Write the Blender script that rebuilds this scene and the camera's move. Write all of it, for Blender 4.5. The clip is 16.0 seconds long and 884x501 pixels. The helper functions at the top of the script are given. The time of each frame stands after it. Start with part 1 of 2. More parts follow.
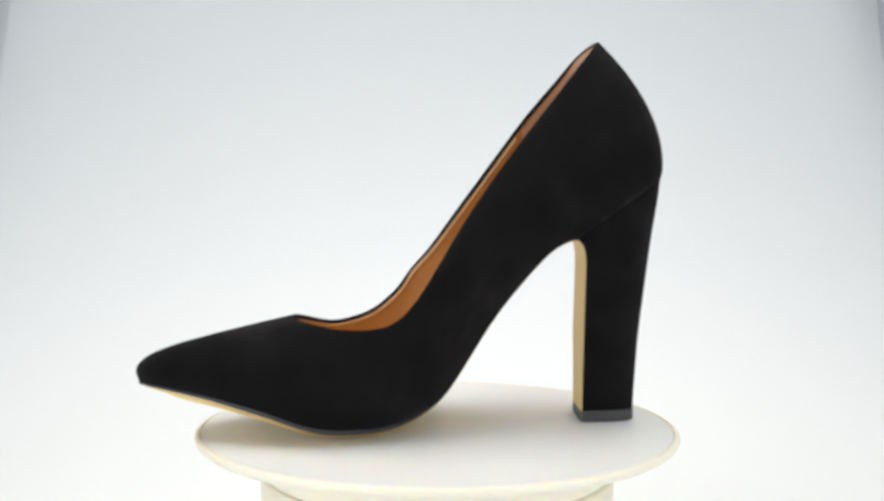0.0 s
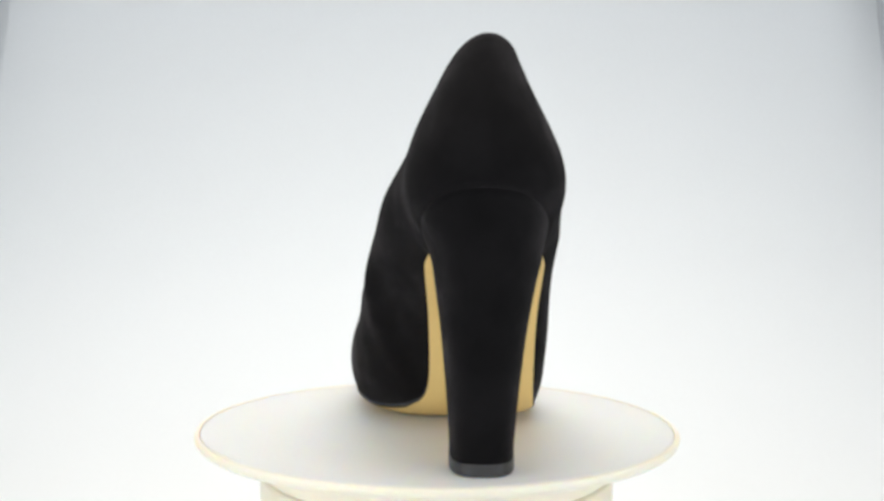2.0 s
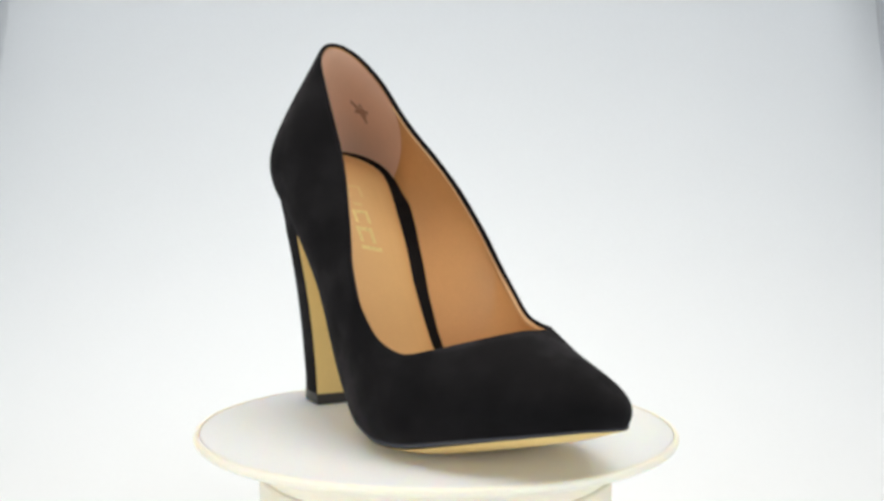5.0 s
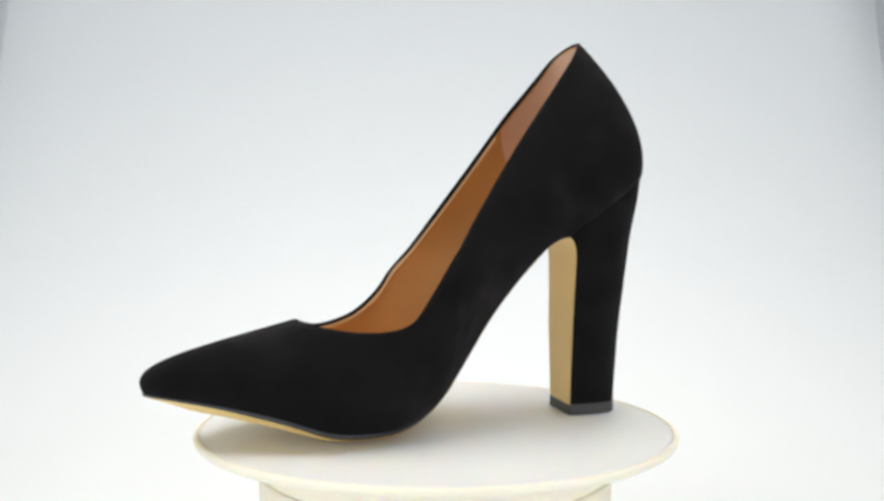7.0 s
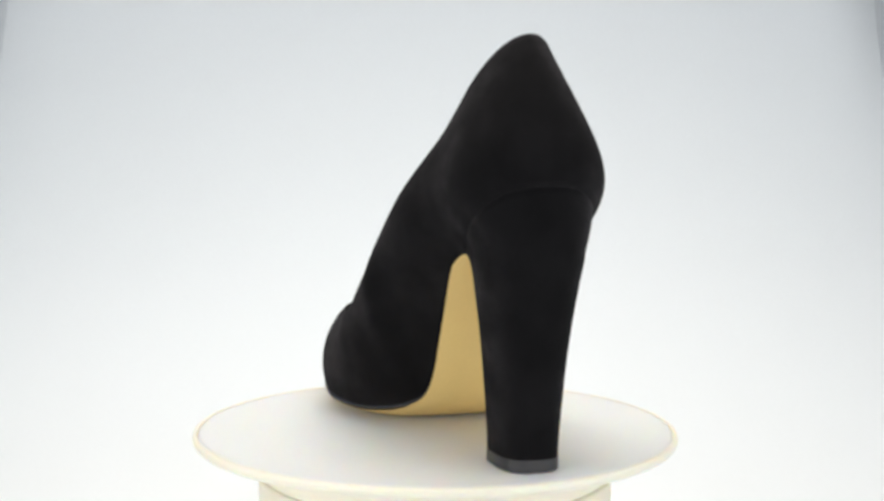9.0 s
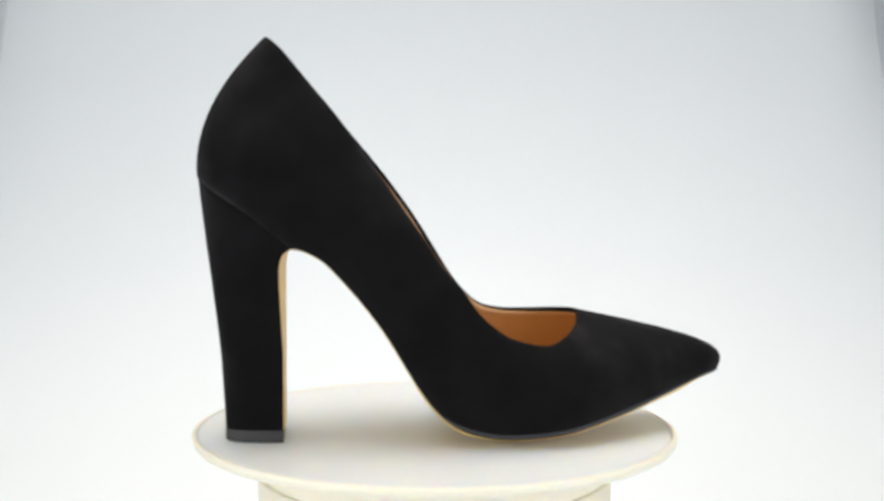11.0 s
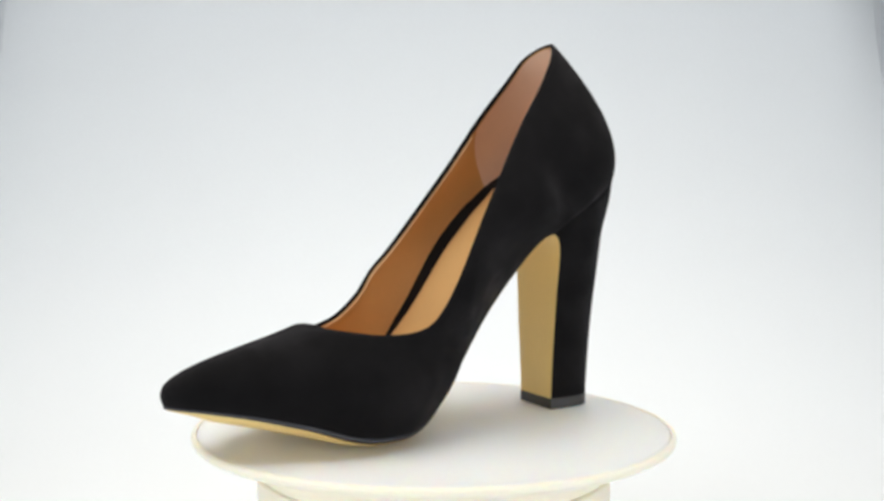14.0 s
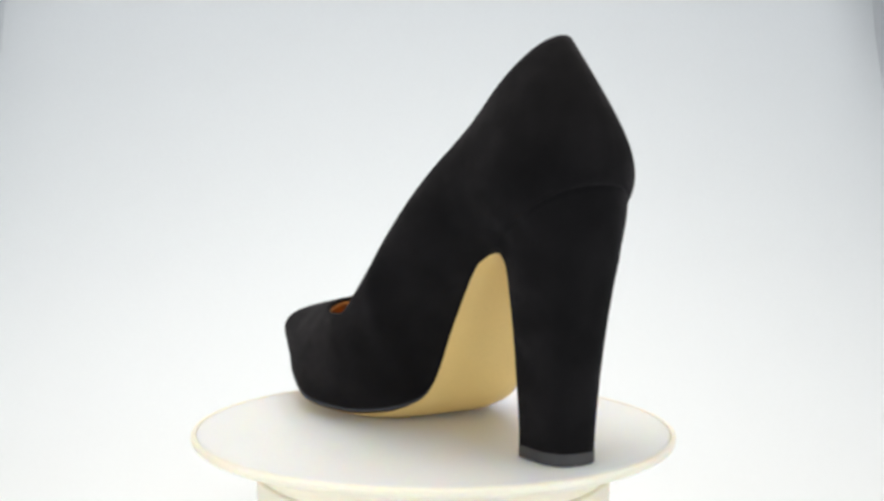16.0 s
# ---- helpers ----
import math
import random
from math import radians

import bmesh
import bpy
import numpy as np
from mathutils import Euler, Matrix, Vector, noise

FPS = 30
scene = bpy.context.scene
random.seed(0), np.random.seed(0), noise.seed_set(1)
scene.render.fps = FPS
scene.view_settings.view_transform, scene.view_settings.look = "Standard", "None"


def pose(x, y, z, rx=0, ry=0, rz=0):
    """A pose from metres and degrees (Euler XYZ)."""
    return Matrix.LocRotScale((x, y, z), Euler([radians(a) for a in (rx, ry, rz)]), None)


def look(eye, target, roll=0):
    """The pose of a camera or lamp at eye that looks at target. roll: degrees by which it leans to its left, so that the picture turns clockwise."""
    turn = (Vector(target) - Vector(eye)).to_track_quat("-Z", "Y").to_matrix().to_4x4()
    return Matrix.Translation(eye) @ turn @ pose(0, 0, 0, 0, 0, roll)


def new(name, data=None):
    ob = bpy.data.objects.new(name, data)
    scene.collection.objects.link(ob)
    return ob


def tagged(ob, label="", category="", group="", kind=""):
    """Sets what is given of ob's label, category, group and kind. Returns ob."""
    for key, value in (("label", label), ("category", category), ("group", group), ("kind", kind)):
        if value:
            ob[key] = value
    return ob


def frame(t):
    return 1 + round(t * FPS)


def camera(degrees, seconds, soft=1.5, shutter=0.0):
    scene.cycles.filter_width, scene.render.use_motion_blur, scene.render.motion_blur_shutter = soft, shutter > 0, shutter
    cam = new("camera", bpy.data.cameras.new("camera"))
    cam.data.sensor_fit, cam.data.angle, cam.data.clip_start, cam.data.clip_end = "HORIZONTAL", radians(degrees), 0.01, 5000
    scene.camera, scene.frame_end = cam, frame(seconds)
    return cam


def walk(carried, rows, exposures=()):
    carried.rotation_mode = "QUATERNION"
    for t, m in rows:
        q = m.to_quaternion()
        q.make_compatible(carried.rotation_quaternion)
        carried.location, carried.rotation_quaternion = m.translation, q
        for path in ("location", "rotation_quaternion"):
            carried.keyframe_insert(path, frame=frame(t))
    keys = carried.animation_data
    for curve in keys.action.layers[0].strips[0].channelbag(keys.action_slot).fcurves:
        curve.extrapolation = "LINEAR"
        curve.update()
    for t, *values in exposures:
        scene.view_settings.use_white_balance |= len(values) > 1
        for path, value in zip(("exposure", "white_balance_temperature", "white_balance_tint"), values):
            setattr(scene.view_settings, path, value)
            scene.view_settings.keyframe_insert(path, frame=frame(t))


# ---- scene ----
# ---------------------------------------------------------------- camera
LENS = 32.86
EYE = (0.0, -0.6183, 0.1370)
TILT = 5.905          # degrees below level


def aim(right, tilt=TILT):
    """A point straight ahead of the camera, turned `right` degrees."""
    r, p = radians(right), radians(tilt)
    return (EYE[0] + math.sin(r) * math.cos(p), EYE[1] + math.cos(r) * math.cos(p), EYE[2] - math.sin(p))


cam = camera(LENS, 16.0, soft=3.2)
walk(cam, [(0.0, look(EYE, aim(0.140), 0.285)), (8.0, look(EYE, aim(0.218), 0.285)), (16.0, look(EYE, aim(0.296), 0.285))])

# ---------------------------------------------------------------- light
world = bpy.data.worlds.new("room")
world.use_nodes = True
scene.world = world
world.node_tree.nodes["Background"].inputs[0].default_value = (0.86, 0.93, 1.0, 1)
world.node_tree.nodes["Background"].inputs[1].default_value = 0.45
scene.view_settings.exposure = 0.0


def softbox(name, eye, target, w, h, power, colour, spread=180):
    lamp = bpy.data.lights.new(name, "AREA")
    lamp.shape, lamp.size, lamp.size_y, lamp.energy, lamp.color = "RECTANGLE", w, h, power, colour
    lamp.spread = radians(spread)
    ob = new(name, lamp)
    ob.matrix_world = look(eye, target)
    return ob


softbox("softbox_top", (0.0, 0.07, 0.60), (0.0, 0.07, 0.0), 0.68, 0.66, 1.95, (1.0, 0.95, 0.875), 100)
softbox("softbox_left", (-0.50, -0.50, 0.12), (0.0, -0.06, 0.09), 1.2, 0.36, 3.3, (0.905, 0.955, 1.0))
softbox("softbox_right", (0.50, -0.50, 0.12), (0.0, -0.06, 0.09), 1.2, 0.36, 2.95, (0.905, 0.955, 1.0))


# ---------------------------------------------------------------- materials
def material(name, colour, rough=0.6, vary=0.12, grain=900.0, patch=30.0, bump=0.15, metal=0.0, sheen=0.0, spec=0.5, fine=0.0004, glow_depth=0.0, span=0.4):
    """A surface with patches, grain and fine relief, at real-world size."""
    mat = bpy.data.materials.new(name)
    mat.use_nodes = True
    nt = mat.node_tree
    b = nt.nodes["Principled BSDF"]
    co = nt.nodes.new("ShaderNodeTexCoord")
    big = nt.nodes.new("ShaderNodeTexNoise")
    big.inputs["Scale"].default_value, big.inputs["Detail"].default_value = patch, 4
    small = nt.nodes.new("ShaderNodeTexNoise")
    small.inputs["Scale"].default_value, small.inputs["Detail"].default_value = grain, 3
    both = nt.nodes.new("ShaderNodeMath")
    both.operation = "ADD"
    ramp = nt.nodes.new("ShaderNodeMapRange")
    ramp.inputs["From Min"].default_value, ramp.inputs["From Max"].default_value = 1 - span, 1 + span
    ramp.inputs["To Min"].default_value, ramp.inputs["To Max"].default_value = 1 - vary, 1 + vary
    hsv = nt.nodes.new("ShaderNodeHueSaturation")
    hsv.inputs["Color"].default_value = (*colour, 1)
    bmp = nt.nodes.new("ShaderNodeBump")
    bmp.inputs["Strength"].default_value, bmp.inputs["Distance"].default_value = bump, fine
    for n in (big, small):
        nt.links.new(co.outputs["Object"], n.inputs["Vector"])
    nt.links.new(big.outputs["Fac"], both.inputs[0])
    nt.links.new(small.outputs["Fac"], both.inputs[1])
    nt.links.new(both.outputs[0], ramp.inputs["Value"])
    nt.links.new(ramp.outputs["Result"], hsv.inputs["Value"])
    nt.links.new(hsv.outputs["Color"], b.inputs["Base Color"])
    nt.links.new(small.outputs["Fac"], bmp.inputs["Height"])
    nt.links.new(bmp.outputs["Normal"], b.inputs["Normal"])
    b.inputs["Roughness"].default_value = rough
    b.inputs["Metallic"].default_value = metal
    b.inputs["Specular IOR Level"].default_value = spec
    if glow_depth:  # light seeps through thin moulded plastic
        b.inputs["Subsurface Weight"].default_value = 0.8
        b.inputs["Subsurface Radius"].default_value = (1.0, 0.75, 0.45)
        b.inputs["Subsurface Scale"].default_value = glow_depth
    if sheen:
        b.inputs["Sheen Weight"].default_value = sheen
        b.inputs["Sheen Roughness"].default_value = 0.45
        b.inputs["Sheen Tint"].default_value = (0.8, 0.8, 0.85, 1)
    return mat


def suede():
    """Black suede: dark pile, with patches where the nap is brushed the other way and catches the light."""
    mat = material("black_suede", (0.0050, 0.0045, 0.0049), 0.95, 0.30, 2600, 60, 0.6, spec=0.10, fine=0.0003, span=0.25)
    nt = mat.node_tree
    b = nt.nodes["Principled BSDF"]
    co = nt.nodes.new("ShaderNodeTexCoord")
    nap = nt.nodes.new("ShaderNodeTexNoise")
    nap.inputs["Scale"].default_value, nap.inputs["Detail"].default_value, nap.inputs["Roughness"].default_value = 42, 4, 0.55
    lift = nt.nodes.new("ShaderNodeMapRange")
    lift.interpolation_type = "SMOOTHSTEP"
    lift.inputs["From Min"].default_value, lift.inputs["From Max"].default_value = 0.40, 0.70
    lift.inputs["To Min"].default_value, lift.inputs["To Max"].default_value = 0.025, 0.10
    nt.links.new(co.outputs["Object"], nap.inputs["Vector"])
    nt.links.new(nap.outputs["Fac"], lift.inputs["Value"])
    nt.links.new(lift.outputs["Result"], b.inputs["Sheen Weight"])
    b.inputs["Sheen Roughness"].default_value = 0.5
    b.inputs["Sheen Tint"].default_value = (0.86, 0.80, 0.84, 1)
    return mat


SUEDE = suede()
LINING = material("tan_lining", (0.64, 0.335, 0.125), 0.5, 0.08, 1500, 40, 0.15)
BAND = material("pale_tan_band", (0.70, 0.42, 0.20), 0.5, 0.06, 1500, 40, 0.12)
GRIP = material("brown_heel_grip", (0.80, 0.55, 0.39), 0.75, 0.08, 2200, 40, 0.3)
INSOLE = material("tan_insole", (0.61, 0.36, 0.14), 0.5, 0.06, 1500, 35, 0.12)
SOLE = material("beige_sole", (0.74, 0.545, 0.215), 0.5, 0.06, 1200, 30, 0.1)
EDGE = material("dark_sole_edge", (0.030, 0.030, 0.035), 0.55, 0.25, 1500, 60, 0.2)
RUBBER = material("black_rubber", (0.028, 0.026, 0.027), 0.4, 0.25, 1500, 60, 0.2)
INK = material("faded_print", (0.46, 0.27, 0.185), 0.8, 0.2, 2000, 60, 0.1)
GOLD = material("gold_foil", (0.66, 0.53, 0.21), 0.45, 0.25, 1800, 300, 0.05, metal=0.45)
FAINT = material("worn_gold_foil", (0.62, 0.43, 0.17), 0.5, 0.12, 1800, 300, 0.05, metal=0.15)
PLASTIC = material("cream_plastic", (0.88, 0.815, 0.685), 0.38, 0.02, 700, 12, 0.03, glow_depth=0.003)
TOPPLATE = material("white_plastic", (0.88, 0.85, 0.80), 0.5, 0.02, 700, 10, 0.03, glow_depth=0.012)
PAPER = material("white_paper", (0.862, 0.895, 0.918), 0.9, 0.015, 500, 4, 0.03)
BOARD = material("brown_board", (0.36, 0.26, 0.16), 0.7, 0.12, 300, 9, 0.1)
WALL = material("room_paint", (0.78, 0.78, 0.79), 0.9, 0.03, 200, 2, 0.05)


# ---------------------------------------------------------------- mesh helpers
def part(name, bm, mat, parent=None, label="", smooth=True):
    me = bpy.data.meshes.new(name)
    bmesh.ops.recalc_face_normals(bm, faces=bm.faces[:])
    bm.to_mesh(me)
    bm.free()
    me.materials.append(mat)
    for p in me.polygons:
        p.use_smooth = smooth
    ob = new(name, me)
    if parent is not None:
        ob.parent = parent
    if label:
        ob["label"] = label
    return ob


def grid(rows, close=False, bm=None):
    """A sheet of quads through rows of points; close joins each row's end to its start."""
    bm = bm or bmesh.new()
    vs = [[bm.verts.new(p) for p in row] for row in rows]
    n = len(rows[0])
    for a, b in zip(vs, vs[1:]):
        for i in range(n if close else n - 1):
            j = (i + 1) % n
            bm.faces.new((a[i], a[j], b[j], b[i]))
    return bm


def lathe(profile, n=160):
    """A turned body from (radius, z) pairs, closed on the axis at both ends."""
    bm = grid([[(r * math.cos(2 * math.pi * i / n), r * math.sin(2 * math.pi * i / n), z) for i in range(n)] for r, z in profile], True)
    bm.verts.ensure_lookup_table()
    bm.faces.new([bm.verts[i] for i in range(n)])
    bm.faces.new([bm.verts[len(bm.verts) - n + i] for i in range(n)])
    return bm


def sharpen(ob, degrees=35):
    """Keep creases sharper than the angle crisp."""
    me = ob.data
    bm = bmesh.new()
    bm.from_mesh(me)
    for e in bm.edges:
        if len(e.link_faces) == 2 and e.calc_face_angle(0) > radians(degrees):
            e.smooth = False
    bm.to_mesh(me)
    bm.free()
    return ob


def curve_at(table, x):
    """A smooth curve through (x, value) pairs."""
    xs = [p[0] for p in table]
    if x <= xs[0]:
        return table[0][1]
    if x >= xs[-1]:
        return table[-1][1]
    i = max(k for k in range(len(xs) - 1) if xs[k] <= x)

    def slope(k):
        a, b = max(k - 1, 0), min(k + 1, len(xs) - 1)
        return (table[b][1] - table[a][1]) / (xs[b] - xs[a])
    h = xs[i + 1] - xs[i]
    u = (x - xs[i]) / h
    p, q = table[i][1], table[i + 1][1]
    return (2 * u**3 - 3 * u**2 + 1) * p + (u**3 - 2 * u**2 + u) * h * slope(i) + (3 * u**2 - 2 * u**3) * q + (u**3 - u**2) * h * slope(i + 1)


def ring_through(points, steps):
    """A smooth closed curve through points (numpy), steps to each span."""
    p = np.array(points, float)
    out = []
    n = len(p)
    for i in range(n):
        a, b, c, d = p[i - 1], p[i], p[(i + 1) % n], p[(i + 2) % n]
        for s in range(steps):
            u = s / steps
            out.append(0.5 * (2 * b + (c - a) * u + (2 * a - 5 * b + 4 * c - d) * u * u + (3 * b - a - 3 * c + d) * u**3))
    return np.array(out)


# ---------------------------------------------------------------- the studio: paper sweep, side boards, room
def studio():
    half = 0.322
    # floor of the sweep, then a long bend, then the hanging sheet
    prof = [(-0.55, -0.060), (-0.2, -0.060), (0.12, -0.060)]
    r = 0.42
    for k in range(1, 25):
        a = math.pi / 2 * k / 24
        prof.append((0.12 + r * math.sin(a), -0.060 + r * (1 - math.cos(a))))
    prof += [(0.54, 0.55), (0.54, 0.80)]
    cols = [-half + 2 * half * i / 16 for i in range(17)]
    curl = [(-0.028, 0.034), (-0.020, 0.020), (-0.013, 0.010), (-0.006, 0.003)]
    edge_l = [(-half - 0.036, 0.050)] + [(-half + a, b) for a, b in curl]
    edge_r = [(half - a, b) for a, b in reversed(curl)] + [(half + 0.045, 0.066), (half + 0.080, 0.120)]
    rows = []
    for i, (y, z) in enumerate(prof):
        up = i >= 8
        lean = min(1, max(0, (z - 0.06) / 0.15))
        rows.append([(x + 0.004 + lean * side, y + (b if up else 0), z) for pts, side in ((edge_l, 0.003), ([(c, 0) for c in cols], 0), (edge_r, -0.006)) for x, b in pts])
    bm = grid(rows)
    geo = bmesh.ops.extrude_face_region(bm, geom=bm.faces[:])
    for v in [g for g in geo["geom"] if isinstance(g, bmesh.types.BMVert)]:
        v.co += Vector((0, 0.0008, -0.0008))
    ob = part("backdrop", bm, PAPER)
    tagged(ob, "white seamless paper sweep curving up behind the turntable", "backdrop", kind="structure")
    # plain room around
    def slab(name, lo, hi, mat, label):
        bm = bmesh.new()
        bmesh.ops.create_cube(bm, size=1.0)
        for v in bm.verts:
            v.co = Vector([lo[i] if v.co[i] < 0 else hi[i] for i in range(3)])
        tagged(part(name, bm, mat, smooth=False), label, name.split("_")[0], kind="structure")
    slab("floor", (-1.6, -1.8, -0.16), (1.6, 1.4, -0.0612), WALL, "plain pale studio floor under the paper sweep")
    slab("ceiling", (-1.6, -1.8, 1.60), (1.6, 1.4, 1.70), WALL, "plain pale studio ceiling")
    slab("board", (-0.80, 0.78, -0.0612), (-0.398, 0.80, 0.62), BOARD, "plain brown board standing behind the paper sweep")
    slab("wall_west", (-1.70, -1.8, -0.0612), (-1.6, 1.4, 1.60), WALL, "plain pale studio wall")
    slab("wall_east", (1.6, -1.8, -0.0612), (1.70, 1.4, 1.60), WALL, "plain pale studio wall")
    slab("wall_north", (-1.6, 1.4, -0.0612), (1.6, 1.5, 1.60), WALL, "plain pale studio wall behind the sweep")
    slab("wall_south", (-1.6, -1.9, -0.0612), (1.6, -1.8, 1.60), WALL, "plain pale studio wall behind the camera")


studio()


# ---------------------------------------------------------------- the turntable
def turntable():
    base = part("turntable", lathe([(0.0700, -0.0592), (0.0738, -0.0585), (0.0738, -0.0212), (0.0731, -0.0203), (0.0722, -0.0200), (0.0708, -0.0200), (0.0704, -0.0170)]), PLASTIC)
    sharpen(base, 40)
    tagged(base, "cream plastic display turntable with a round platter", "turntable")
    platter = part("platter", lathe([(0.0690, -0.01970), (0.0716, -0.01970), (0.0721, -0.0193), (0.0723, -0.01000), (0.0735, -0.00720), (0.0790, -0.00670), (0.0968, -0.00600), (0.0992, -0.00540), (0.1003, -0.00440), (0.1007, -0.00310), (0.1007, -0.00240), (0.1004, -0.00165), (0.0998, -0.00125),
                                     (0.0992, -0.00115), (0.0987, -0.00125), (0.0986, -0.00160), (0.0985, -0.00540), (0.03, -0.00560)]), PLASTIC, base, "round cream platter with a low raised rim")
    sharpen(platter, 40)
    part("top_plate", lathe([(0.0965, -0.00530), (0.0983, -0.00520), (0.0983, -0.00160), (0.0980, -0.00132), (0.0970, -0.00120), (0.03, -0.00110)]), TOPPLATE, platter, "matt white top plate")
    return platter


platter = turntable()

# ---------------------------------------------------------------- the shoe (millimetres, toe towards -x, inner side towards -y)
MM = 0.001
# height of the line where the upper meets the sole
FEATHER = [(-124, 21), (-108, 18.5), (-96, 16.1), (-85, 13.7), (-73, 10.9), (-62, 7.7), (-52, 5.2), (-39, 3.6), (-27, 3.2), (-16, 4.1), (-9, 6.0),
           (-4.6, 9.1), (2.2, 15.0), (6.7, 19.9), (12, 28.5), (18, 38.0), (24.3, 47.9), (29, 54.2), (40, 66.8), (46, 73.0), (49, 75.8), (52, 77.8)]
# block heel: its back, breast and two sides, by height
HEEL_BACK = [(0, 85.3), (10, 85.8), (35, 87.4), (59, 90.1), (83, 93.1), (105, 95.7)]
HEEL_BREAST = [(0, 62.0), (64, 61.8), (69, 61.7), (72.5, 61.2), (75.2, 60.3), (77.2, 58.6), (78.4, 56.2), (79.0, 52.5), (105, 50.0)]
HEEL_IN = [(0, 3.9), (12, 3.6), (46, 0.8), (68, -2.0), (75, -3.0), (80, -4.6), (92, -9.4), (105, -11.0)]
HEEL_OUT = [(0, 27.8), (12, 28.3), (46, 31.9), (68, 35.6), (79.5, 38.5), (92, 41.6), (105, 42.4)]


def heel_point(z, th, inset=0.0):
    """On the heel's wall at height z; th runs from the inner breast corner (0) round the back to the outer one (pi)."""
    f, b = curve_at(HEEL_BREAST, z), curve_at(HEEL_BACK, z) - inset
    a, o = curve_at(HEEL_IN, z) + inset, curve_at(HEEL_OUT, z) - inset
    s, c = math.sin(th), math.cos(th)
    f += 1.5 * min(1, max(0, (z - 35) / 30)) * min(1, max(0, (79 - z) / 4)) * (1 - c) / 2
    f = 61.8 + (f - 61.8) * (1 - abs(s))  # the arch bites into the breast alone
    k = min(1, max(0, z / 95))
    return np.array((f + (b - f) * abs(s) ** (0.64 + 0.12 * k), (a + o) / 2 - (o - a) / 2 * math.copysign(abs(c) ** (0.60 + 0.22 * k), c), z))


def seam_height(th):
    return 77.7 + 27.3 * math.sin(th) ** 0.8


def bed_drop(x):
    return 1.4 + 4 * min(1, max(0, (8 - x) / 20)) + 0.5 * min(1, max(0, (x - 42) / 25)) * min(1, max(0, (84 - x) / 12))


# edge of the sole in plan, inner and outer side, toe to waist; the seat follows the heel's wall
INNER = [(-118, -15.0), (-110, -18.9), (-92, -25.0), (-72, -32.2), (-52, -35), (-34, -30), (-20, -22), (-6, -10.6), (6, -4.0), (25, -3.9), (46, -5.7)]
OUTER = [(-118.5, -6.5), (-110, 0.2), (-92, 15.2), (-72, 30.8), (-52, 40.5), (-34, 42), (-20, 41), (-6, 40.6), (6, 39.6), (25, 39.4), (46, 40.6)]
TOE = (-121.5, -10.5)
# top line, inner and outer side, from the throat to the back
TOP_FRONT = (-60, -6, 47.5)
TOP_IN = [(-59.5, -11, 47.3), (-58.5, -15, 47), (-56, -19, 46.6), (-51, -24, 46), (-42, -29.8, 45), (-30, -32.4, 44.8), (-20, -32.6, 47.2), (-11, -31.4, 55.8),
          (-2, -27.4, 70.0), (8, -22.9, 86.0), (22, -15.8, 105.3), (38, -6.1, 124.7), (52, -0.6, 141.7), (61, 5.0, 152.0), (66.5, 10.9, 157.8)]
TOP_BACK = (69, 17, 159.8)
TOP_OUT = [(-59, 4, 46.3), (-56, 17, 44), (-51, 28, 41.3), (-44, 36, 39), (-36, 38.5, 39.8), (-26, 40.3, 43.3), (-16, 41.5, 51.3), (-9, 42, 60.8),
           (-1, 40.1, 70.3), (10, 35.7, 86.4), (24, 31.5, 106.4), (39, 30.0, 127), (52, 28.8, 142.6), (60.5, 27.8, 152.8), (66.5, 23.0, 158.2)]
# swell of the upper at each station: outwards and up at the sole, pull along, outwards and down at the top line
SWELL_IN = [(7.2, 12, .8, 0, 10), (6.6, 12, .74, 1, 10), (5.4, 12, .66, 2, 9), (4, 11, .5, 5, 9), (6, 12, .4, 6, 10), (9, 12, .3, 6, 12), (11, 12, .2, 5, 13), (12, 12, .1, 5.5, 14),
            (9.5, 12, 0, 12, 14), (9.5, 13, 0, 12.5, 15), (11.5, 14, 0, 15.2, 16), (14, 16, .1, 14, 17), (12, 18, .1, 9, 18), (7, 19, .1, 9.5, 18), (3, 20, .1, 13, 17)]
SWELL_OUT = [(7.5, 12, .8, 0, 10), (7, 12, .74, 1, 10), (5.5, 12, .66, 2, 9), (4, 11, .5, 4, 9), (5, 11, .4, 5, 10), (7, 12, .3, 5, 11), (8, 12, .2, 5, 12), (7, 12, .1, 5, 14),
             (8, 13, 0, 8, 14), (9.5, 14, 0, 11.5, 14), (12.5, 15, 0, 13.5, 15), (15, 16, .1, 14, 17), (14.5, 18, .1, 11.5, 18), (9.5, 19, .1, 7.5, 18), (3, 20, .1, 10, 17)]
STEPS, RISE = 6, 22
STAMP = [(29.6, 31.0, 10.8, 20.4), (32.2, 37.6, 18.4, 20.0), (32.2, 37.6, 12.6, 14.2), (36.2, 37.6, 14.3, 18.3), (39.2, 44.2, 17.6, 19.1), (39.2, 44.2, 11.8, 13.3), (42.9, 44.2, 13.4, 17.5)]
WORN_STAMP = [(46.2, 47.4, 12.8, 17.0), (49.6, 55.2, 16.8, 18.2), (49.8, 54.8, 10.8, 12.0), (54.0, 55.2, 12.1, 16.7)]
GRIP_MARK = [(13.1, 88.2, -1.3, -4.0), (11.6, 87.0, 1.3, -3.2), (12.4, 86.6, -1.5, -2.8), (13.4, 86.2, -0.9, -1.6)]
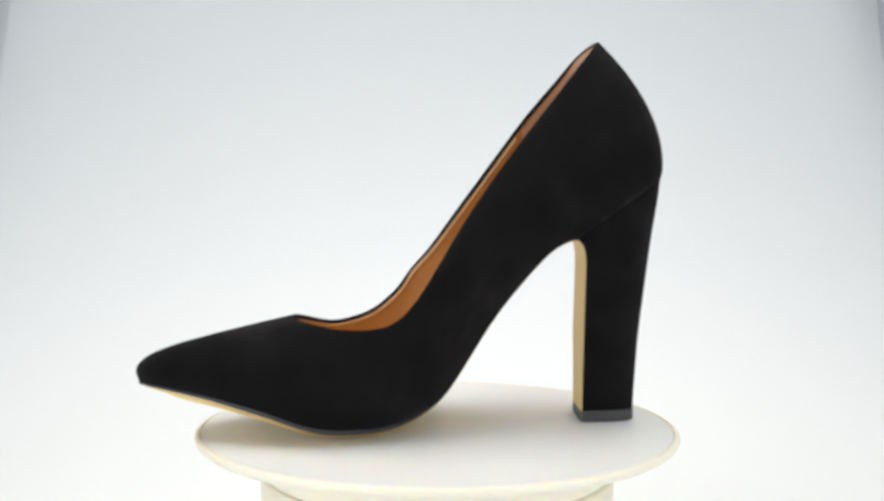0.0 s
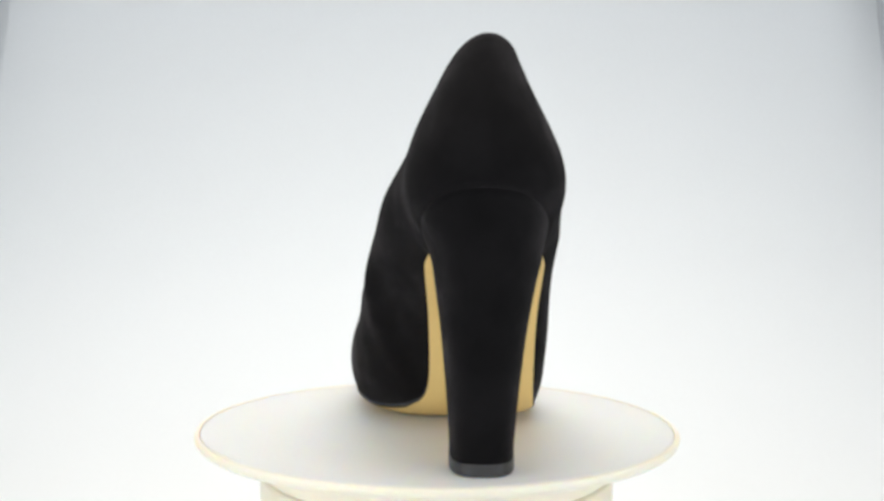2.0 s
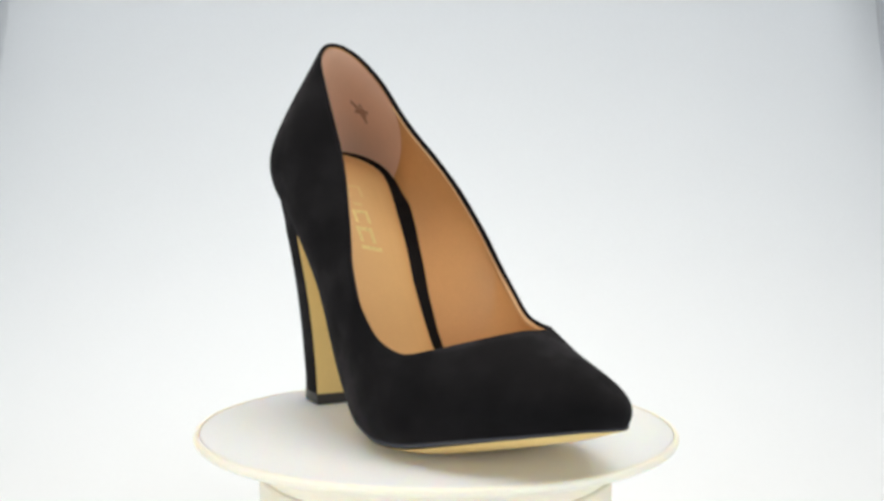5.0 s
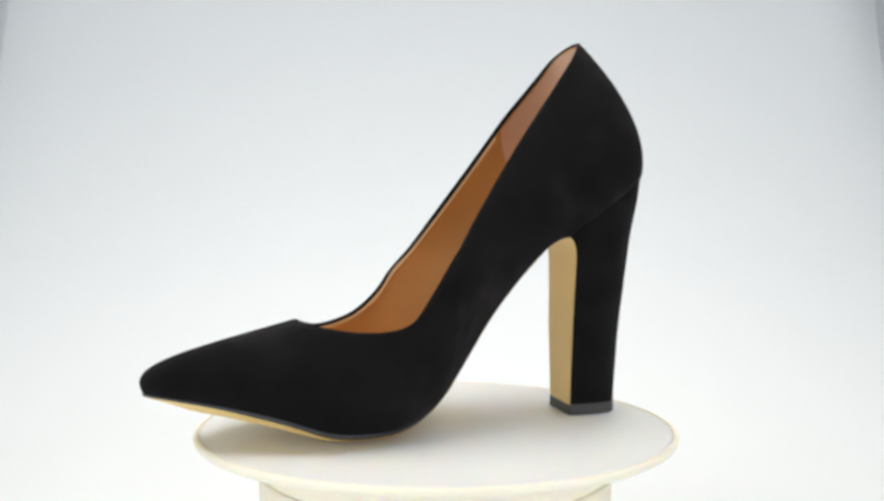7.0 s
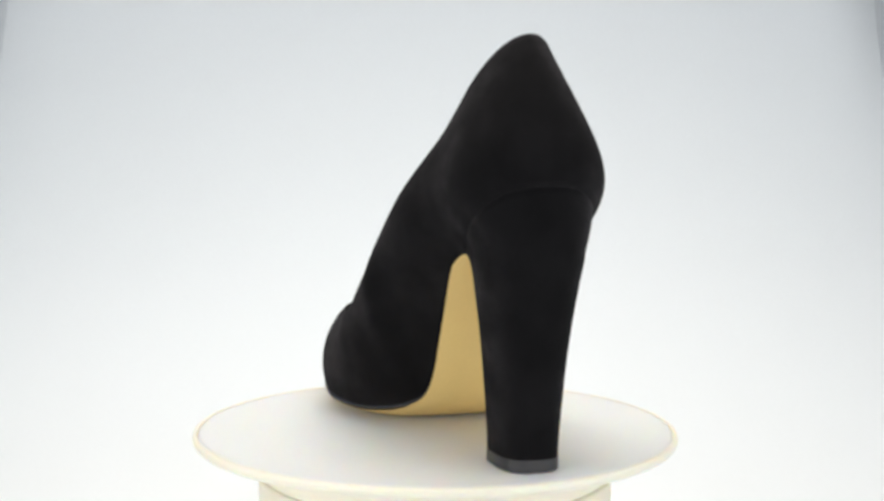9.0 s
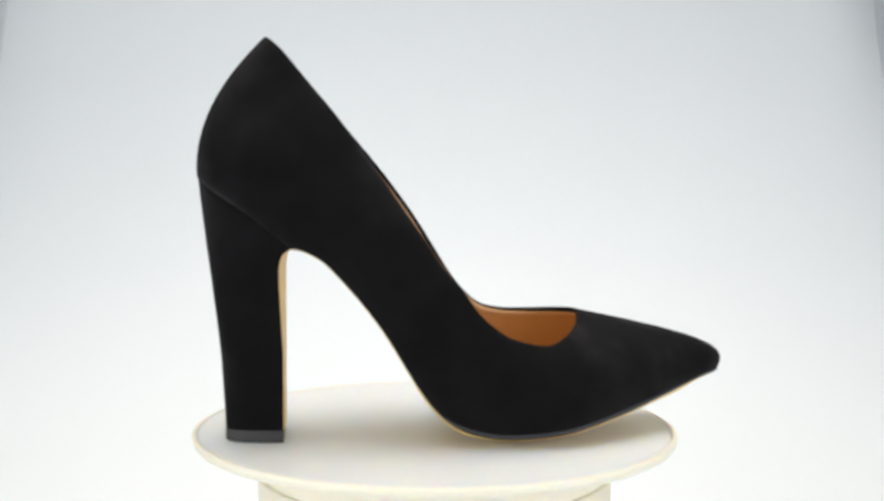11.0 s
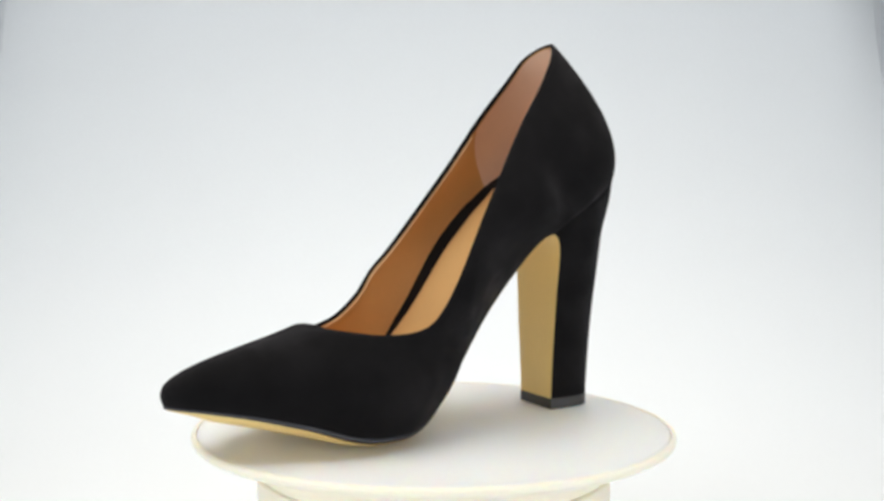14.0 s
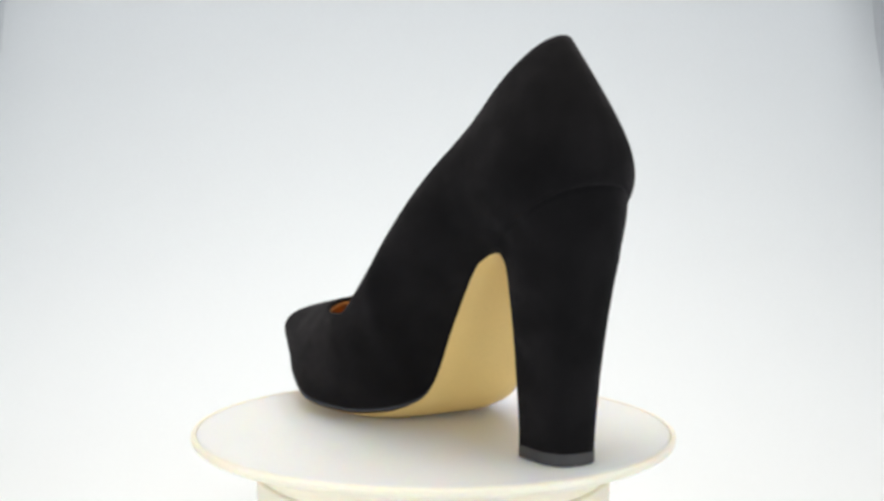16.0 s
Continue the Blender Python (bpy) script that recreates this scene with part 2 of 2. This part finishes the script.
# top of the footbed along the foot, and the sides of the insole pad
BED = [(-124, 26), (-60, 15), (-30, 12.5), (-16, 14), (-9, 17), (-4.6, 20), (2.2, 26), (6.7, 31), (12, 39), (18, 49), (24.3, 58.8), (29, 65.2), (40, 78), (46, 84), (52, 90),
       (60, 96), (70, 101.5), (80, 105.5), (90, 108)]
PAD_IN = [(-55, -28), (-30, -22), (-10, -9), (0, -4), (10, -2.1), (23, -1.1), (34, -2.7), (53, -4.6), (68, -6.2), (90, -6.5)]
PAD_OUT = [(-55, 36), (-30, 38.5), (-10, 39), (6, 38), (18, 36), (28, 35.5), (46, 36.3), (65, 37.3), (90, 37.5)]

PAD_ACROSS = (-1, -.97, -.9, -.8, -.68, -.64, -.60, -.3, 0, .3, .60, .64, .68, .8, .9, .97, 1)


def bed_height(x, y):
    """The footbed is banked: higher along the outer side from the ball to the heel."""
    go = min(1, max(0, (x + 28) / 32))
    return curve_at(BED, x) + 5 * go + 0.26 * go * (1 - 0.75 * min(1, max(0, (x - 22) / 36))) * (y - 16)



def shoe_rings():
    """The sole edge, the top line and the swell, as closed curves."""
    def low(p):
        twist = 0.05 * (p[1] + 8) * min(1, max(0, (-55 - p[0]) / 30))
        if p[1] < 10:  # the waist sits lower on the inner side
            twist += 1.5 * min(1, max(0, (p[0] + 10) / 14)) * min(1, max(0, (52 - p[0]) / 14))
        return (p[0], p[1], curve_at(FEATHER, p[0]) - twist)
    seat = [tuple(heel_point(seam_height(math.pi * k / 8), math.pi * k / 8, -0.4 if 2 < k < 6 else 0.1)) for k in range(9)]
    foot = [low(TOE)] + [low(p) for p in INNER] + seat + [low(p) for p in reversed(OUTER)]
    top = [TOP_FRONT] + TOP_IN + [TOP_BACK] + TOP_OUT[::-1]
    swell = [(8, 12, .82, 0, 11.5)] + SWELL_IN + [(1.3, 20, 0, 17.6, 17)] + SWELL_OUT[::-1]
    foot = ring_through(foot, STEPS)
    # the sole edge rounds over into the arch before the heel
    n = len(foot)
    for a, b in ((11 * STEPS, 12 * STEPS), (n - 11 * STEPS, n - 12 * STEPS)):
        start, rise = foot[a].copy(), foot[b] - foot[a]
        for i in range(1, STEPS):
            u = i / STEPS
            foot[a + i * (1 if b > a else -1)] = start + rise * np.array((u, u, math.sin(math.pi / 2 * u)))
    return foot, ring_through(top, STEPS), ring_through(swell, STEPS)


FOOT, TOP, SW = shoe_rings()
N = len(FOOT)


def outward(ring):
    d = np.roll(ring, -2, 0) - np.roll(ring, 2, 0)
    n = np.stack([d[:, 1], -d[:, 0], 0 * d[:, 0]], 1)
    n /= np.linalg.norm(n, axis=1)[:, None]
    c = ring.mean(0)
    if ((ring - c) * n).sum() < 0:
        n = -n
    return n


OUTW = outward(FOOT)
UP = np.array((0, 0, 1.0))
P0, P3 = FOOT, TOP
P1 = P0 + OUTW * SW[:, 0:1] + UP * SW[:, 1:2]
PULL = (P0 - P3) * np.array((1, 1, 0)) * SW[:, 2:3]
P2 = P3 + PULL + OUTW * SW[:, 3:4] - UP * SW[:, 4:5]


def shell_row(v):
    return (1 - v)**3 * P0 + 3 * v * (1 - v)**2 * P1 + 3 * v * v * (1 - v) * P2 + v**3 * P3


V = [(k / RISE) for k in range(RISE + 1)]
SHELL = np.array([shell_row(v) for v in V])


def shell_normals(s):
    du = np.roll(s, -1, 1) - np.roll(s, 1, 1)
    dv = np.gradient(s, axis=0)
    n = np.cross(du, dv)
    n /= np.linalg.norm(n, axis=2)[:, :, None] + 1e-9
    return n if (n[RISE // 2] * OUTW).sum() > 0 else -n


NORM = shell_normals(SHELL)


def shrunk(mm):
    """The shell moved inwards."""
    return SHELL - NORM * mm


def mm_rows(rows):
    return [[tuple(p * MM) for p in row] for row in rows]


def pump():
    shoe = new("high_heel_shoe")
    tagged(shoe, "black suede high-heeled pump with a block heel, tan leather inside", "shoe")
    # upper: outer face, folded edge and a narrow inner face below the fold
    inner = shrunk(2.0)
    rows = [FOOT - OUTW * 1.6 + UP * 0.3] + list(SHELL) + [TOP * 0.5 + inner[-1] * 0.5 + UP * 0.5, inner[-1], inner[-2] * 0.22 + inner[-1] * 0.78]
    part("upper", grid(mm_rows(rows), True), SUEDE, shoe, "black suede upper with a folded top edge")
    lin = shrunk(2.02)
    part("lining", grid(mm_rows(list(lin[:-1]) + [lin[-2] * 0.1 + lin[-1] * 0.9]), True), LINING, shoe, "tan leather lining")
    # lighter turned band along the lining's top edge
    b0, b1 = shrunk(2.1), shrunk(2.9)
    down = (SHELL[-2] - SHELL[-1]) / np.linalg.norm(SHELL[-2] - SHELL[-1], axis=1)[:, None]
    around = [k % N for k in range(19 * STEPS + 8, N + 13 * STEPS - 2)]
    part("lining_band", grid(mm_rows([q[around] for q in (b0[-1] + down * 0.5, b1[-1] + down * 0.8, b1[-1] + down * 2.6, b0[-1] + down * 3.0)])), BAND, shoe, "paler leather band along the top edge")
    # soft grip at the back of the lining
    g = shrunk(2.35)
    cols = list(range(13 * STEPS - 2, 19 * STEPS + 8))
    part("heel_grip", grid(mm_rows([[g[r][c] for c in cols] for r in range(3, RISE)] + [[g[-1][c] * 0.72 + g[-2][c] * 0.28 for c in cols]])), GRIP, shoe, "brown suede heel grip")
    # footbed between the two linings
    half = N // 2

    def bed_point(k):
        """Where the lining meets the footbed on one meridian."""
        lo, hi = 0.02, 0.75
        for _ in range(18):
            m = (lo + hi) / 2
            p = shell_row(m)[k]
            if p[2] < bed_height(p[0], p[1]) - bed_drop(p[0]):
                lo = m
            else:
                hi = m
        r = lo * RISE
        i = int(r)
        return shell_row(lo)[k] - (NORM[i][k] * (1 - r + i) + NORM[i + 1][k] * (r - i)) * 2.0
    sides = []
    for ks in (range(4 * STEPS, half + 1), range(half, N - 4 * STEPS + 1)):
        pts = sorted((bed_point(k) for k in ks), key=lambda p: p[0])
        sides.append((np.array([p[0] for p in pts]), np.array([p[1] for p in pts])))
    x_end = min(sides[0][0][-1], sides[1][0][-1])
    rows = []
    bed_x = [-48 + (x_end + 48) * (1 - (1 - i / 72) ** 1.5) for i in range(73)]
    lines = []
    for side in sides:
        y = np.interp(bed_x, *side)
        for _ in range(12):  # an even edge along the waist, the round of the seat as it is
            y[6:56] = (y[5:55] + 2 * y[6:56] + y[7:57]) / 4
        lines.append(y)
    for x, y0, y1 in zip(bed_x, *lines):
        rows.append([np.array((x, y, bed_height(x, y) - bed_drop(x))) for y in np.linspace(y0, y1, 9)])
    part("footbed", grid(mm_rows(rows)), SUEDE, shoe, "black footbed showing round the insole pad")
    # insole pad with a soft edge
    pad = []
    xs = [-52 + 3 * i for i in range(45)] + [81.4, 82.4, 83.0]
    for x in xs:
        a, o = curve_at(PAD_IN, x), curve_at(PAD_OUT, x)
        c, h = (a + o) / 2, (o - a) / 2
        h *= math.sqrt(max(0.004, 1 - max(0, (x - 62) / 21.05) ** 2.3))
        pad.append([np.array((x, c + h * u, bed_height(x, c + h * u) - 1.6 * abs(u) ** 10 - (0.2 if abs(abs(u) - 0.64) < 0.01 else 0))) for u in PAD_ACROSS])
    part("insole", grid(mm_rows(pad)), INSOLE, shoe, "tan leather insole pad")
    # gold stamp on the insole: plain bars, read along the foot
    for x0, x1, y0, y1 in STAMP + WORN_STAMP:
        rows = [[np.array((x0 + (x1 - x0) * i / 4, y, bed_height(x0 + (x1 - x0) * i / 4, y) + 0.07)) for y in (y0, (y0 + y1) / 2, y1)] for i in range(5)]
        part("stamp", grid(mm_rows(rows)), GOLD if x0 < 45 else FAINT, shoe, "gold foil mark on the insole" if x0 < 45 else "half worn gold foil mark")
    # worn size mark on the heel grip
    g = shrunk(2.43)
    for r0, c0, dr, dc in GRIP_MARK:
        rows = []
        for i in range(5):
            r, c = r0 + dr * i / 4, c0 + dc * i / 4
            p = [g[int(r + w)][int(c)] * (1 - (c - int(c))) + g[int(r + w)][int(c) + 1] * (c - int(c)) for w in (0, 1)]
            f = r - int(r)
            m = p[0] * (1 - f) + p[1] * f
            d = (p[1] - p[0]) / np.linalg.norm(p[1] - p[0]) * 0.95
            rows.append([m - d, m + d])
        part("size_mark", grid(mm_rows(rows)), INK, shoe, "faded dark print on the heel grip")
    # outsole: a dark edge round the forefoot, beige underside that runs down the heel's breast
    def thick(x):
        return curve_at([(-125, 2.0), (-100, 3.8), (-70, 4.5), (-45, 4.2), (-27, 4.2), (-12, 4.0), (0, 3.0), (14, 1.6), (60, 1.2)], x)
    def edge(x):
        return (1.6 - 0.7 * min(1, max(0, (-80 - x) / 35))) * (1 - min(1, max(0, (x + 10) / 18)))
    rows = []
    for k in range(0, 12 * STEPS + 1):
        a, b = (FOOT[k], FOOT[-k]) if k else (FOOT[0] - np.array((-0.4, 0.3, 0)), FOOT[0] + np.array((0.4, 0.3, 0)))
        o = (a - b) / np.linalg.norm(a - b)
        te, th = (0.2 + edge(a[0]) * 0.45) * (1 - 0.5 * min(1, max(0, (-60 - a[0]) / 25))), thick(a[0]) + 0.1
        th = te + (th - te) * min(1, np.linalg.norm(a - b) / 26)
        us = (0.0, 0.025, 0.06, 0.13, 0.22, 0.35, 0.5, 0.65, 0.78, 0.87, 0.94, 0.975, 1.0)
        rows.append([a + (b - a) * u - UP * (te + (th - te) * (1 - abs(2 * u - 1) ** 4.5)) for u in us])
    for z in (77.4, 76.8, 76.0, 74.6, 72.5, 69, 64, 55, 45, 35, 25, 15, 3.8):
        a, b = heel_point(z, 0), heel_point(z, math.pi)
        f = np.array((-0.5, 0, -0.6 if z > 70 else 0))
        rows.append([a + (b - a) * u + f * min(1, 8 * u, 8 * (1 - u)) for u in (0.0, 0.02, 0.04, 0.15, 0.27, 0.38, 0.5, 0.62, 0.73, 0.85, 0.96, 0.98, 1.0)])
    part("sole", grid(mm_rows(rows)), SOLE, shoe, "beige outsole running down the breast of the heel")
    ks = list(range(-9 * STEPS, 9 * STEPS + 1))
    er = []
    for k in ks:
        p, o, te = FOOT[k], OUTW[k], edge(FOOT[k][0])
        g = te / 1.6
        w = OUTW[k] * (0.6 + 0.4 * g)
        er.append([p - w * 0.8 + UP * te * 1.0, p + w * 0.75 + UP * te * 0.9, p + w * 0.95 + UP * te * 0.4, p + w * 0.65 - UP * te * 0.2, p - w * 0.8 - UP * te * 0.35])
    part("welt", grid(mm_rows(er)), EDGE, shoe, "dark grey sole edge round the forefoot")
    # heel block and its rubber top piece
    cols = [math.pi * i / 56 for i in range(57)]
    rows = []
    for u in range(33):
        ins = 0.20 * max(0, (min(u, 30) - 27) / 3) ** 2 + 1.2 * max(0, u - 30)
        rows.append([heel_point(3.8 + (seam_height(th) - 3.8) * min(u, 30) / 30, th, ins) + UP * 1.3 * max(0, u - 30) for th in cols])
    part("heel", grid(mm_rows(rows)), SUEDE, shoe, "tall flared block heel covered in black suede")
    lift = bmesh.new()
    loop = [[heel_point(2, th, ins) * np.array((1, 1, 0)) + UP * z for th in cols] for z, ins in ((-1.0, 0.6), (-1.0, 0.1), (-0.6, -0.25), (3.6, -0.2), (3.9, 0.1), (3.9, 3))]
    grid(mm_rows(loop), True, lift)
    lift.verts.ensure_lookup_table()
    lift.faces.new([lift.verts[i] for i in range(len(cols))])
    sharpen(part("top_piece", lift, RUBBER, shoe, "black rubber heel tip"))
    return shoe


shoe = pump()


# ---------------------------------------------------------------- movement
def turned(t):
    """The platter's turn in degrees, clockwise from above."""
    w = 2 * math.pi * t / 7.26
    return 49.713 * t - 7.136 + SWAY[0] + SWAY[1] * t + SWAY[2] * math.cos(w) + SWAY[3] * math.sin(w) + SWAY[4] * math.cos(2 * w) + SWAY[5] * math.sin(2 * w)


SWAY = (0.737, -0.254, 1.574, -3.376, 0.340, -0.689)

# small unevenness of the drive, by half second
NUDGE = {2: 0.5, 4: 0.5, 6: 1.1, 14: 0.4, 16: 0.6, 19: -0.6, 25: -1.1, 26: -0.4, 27: 0.5, 28: 0.2, 29: -1.1, 30: -0.4}


def motions():
    rows = [(k * 0.5, pose(0, 0, 0, 0, 0, -turned(k * 0.5) - NUDGE.get(k, 0))) for k in range(33)]
    walk(platter, rows)
    walk(shoe, rows)


motions()
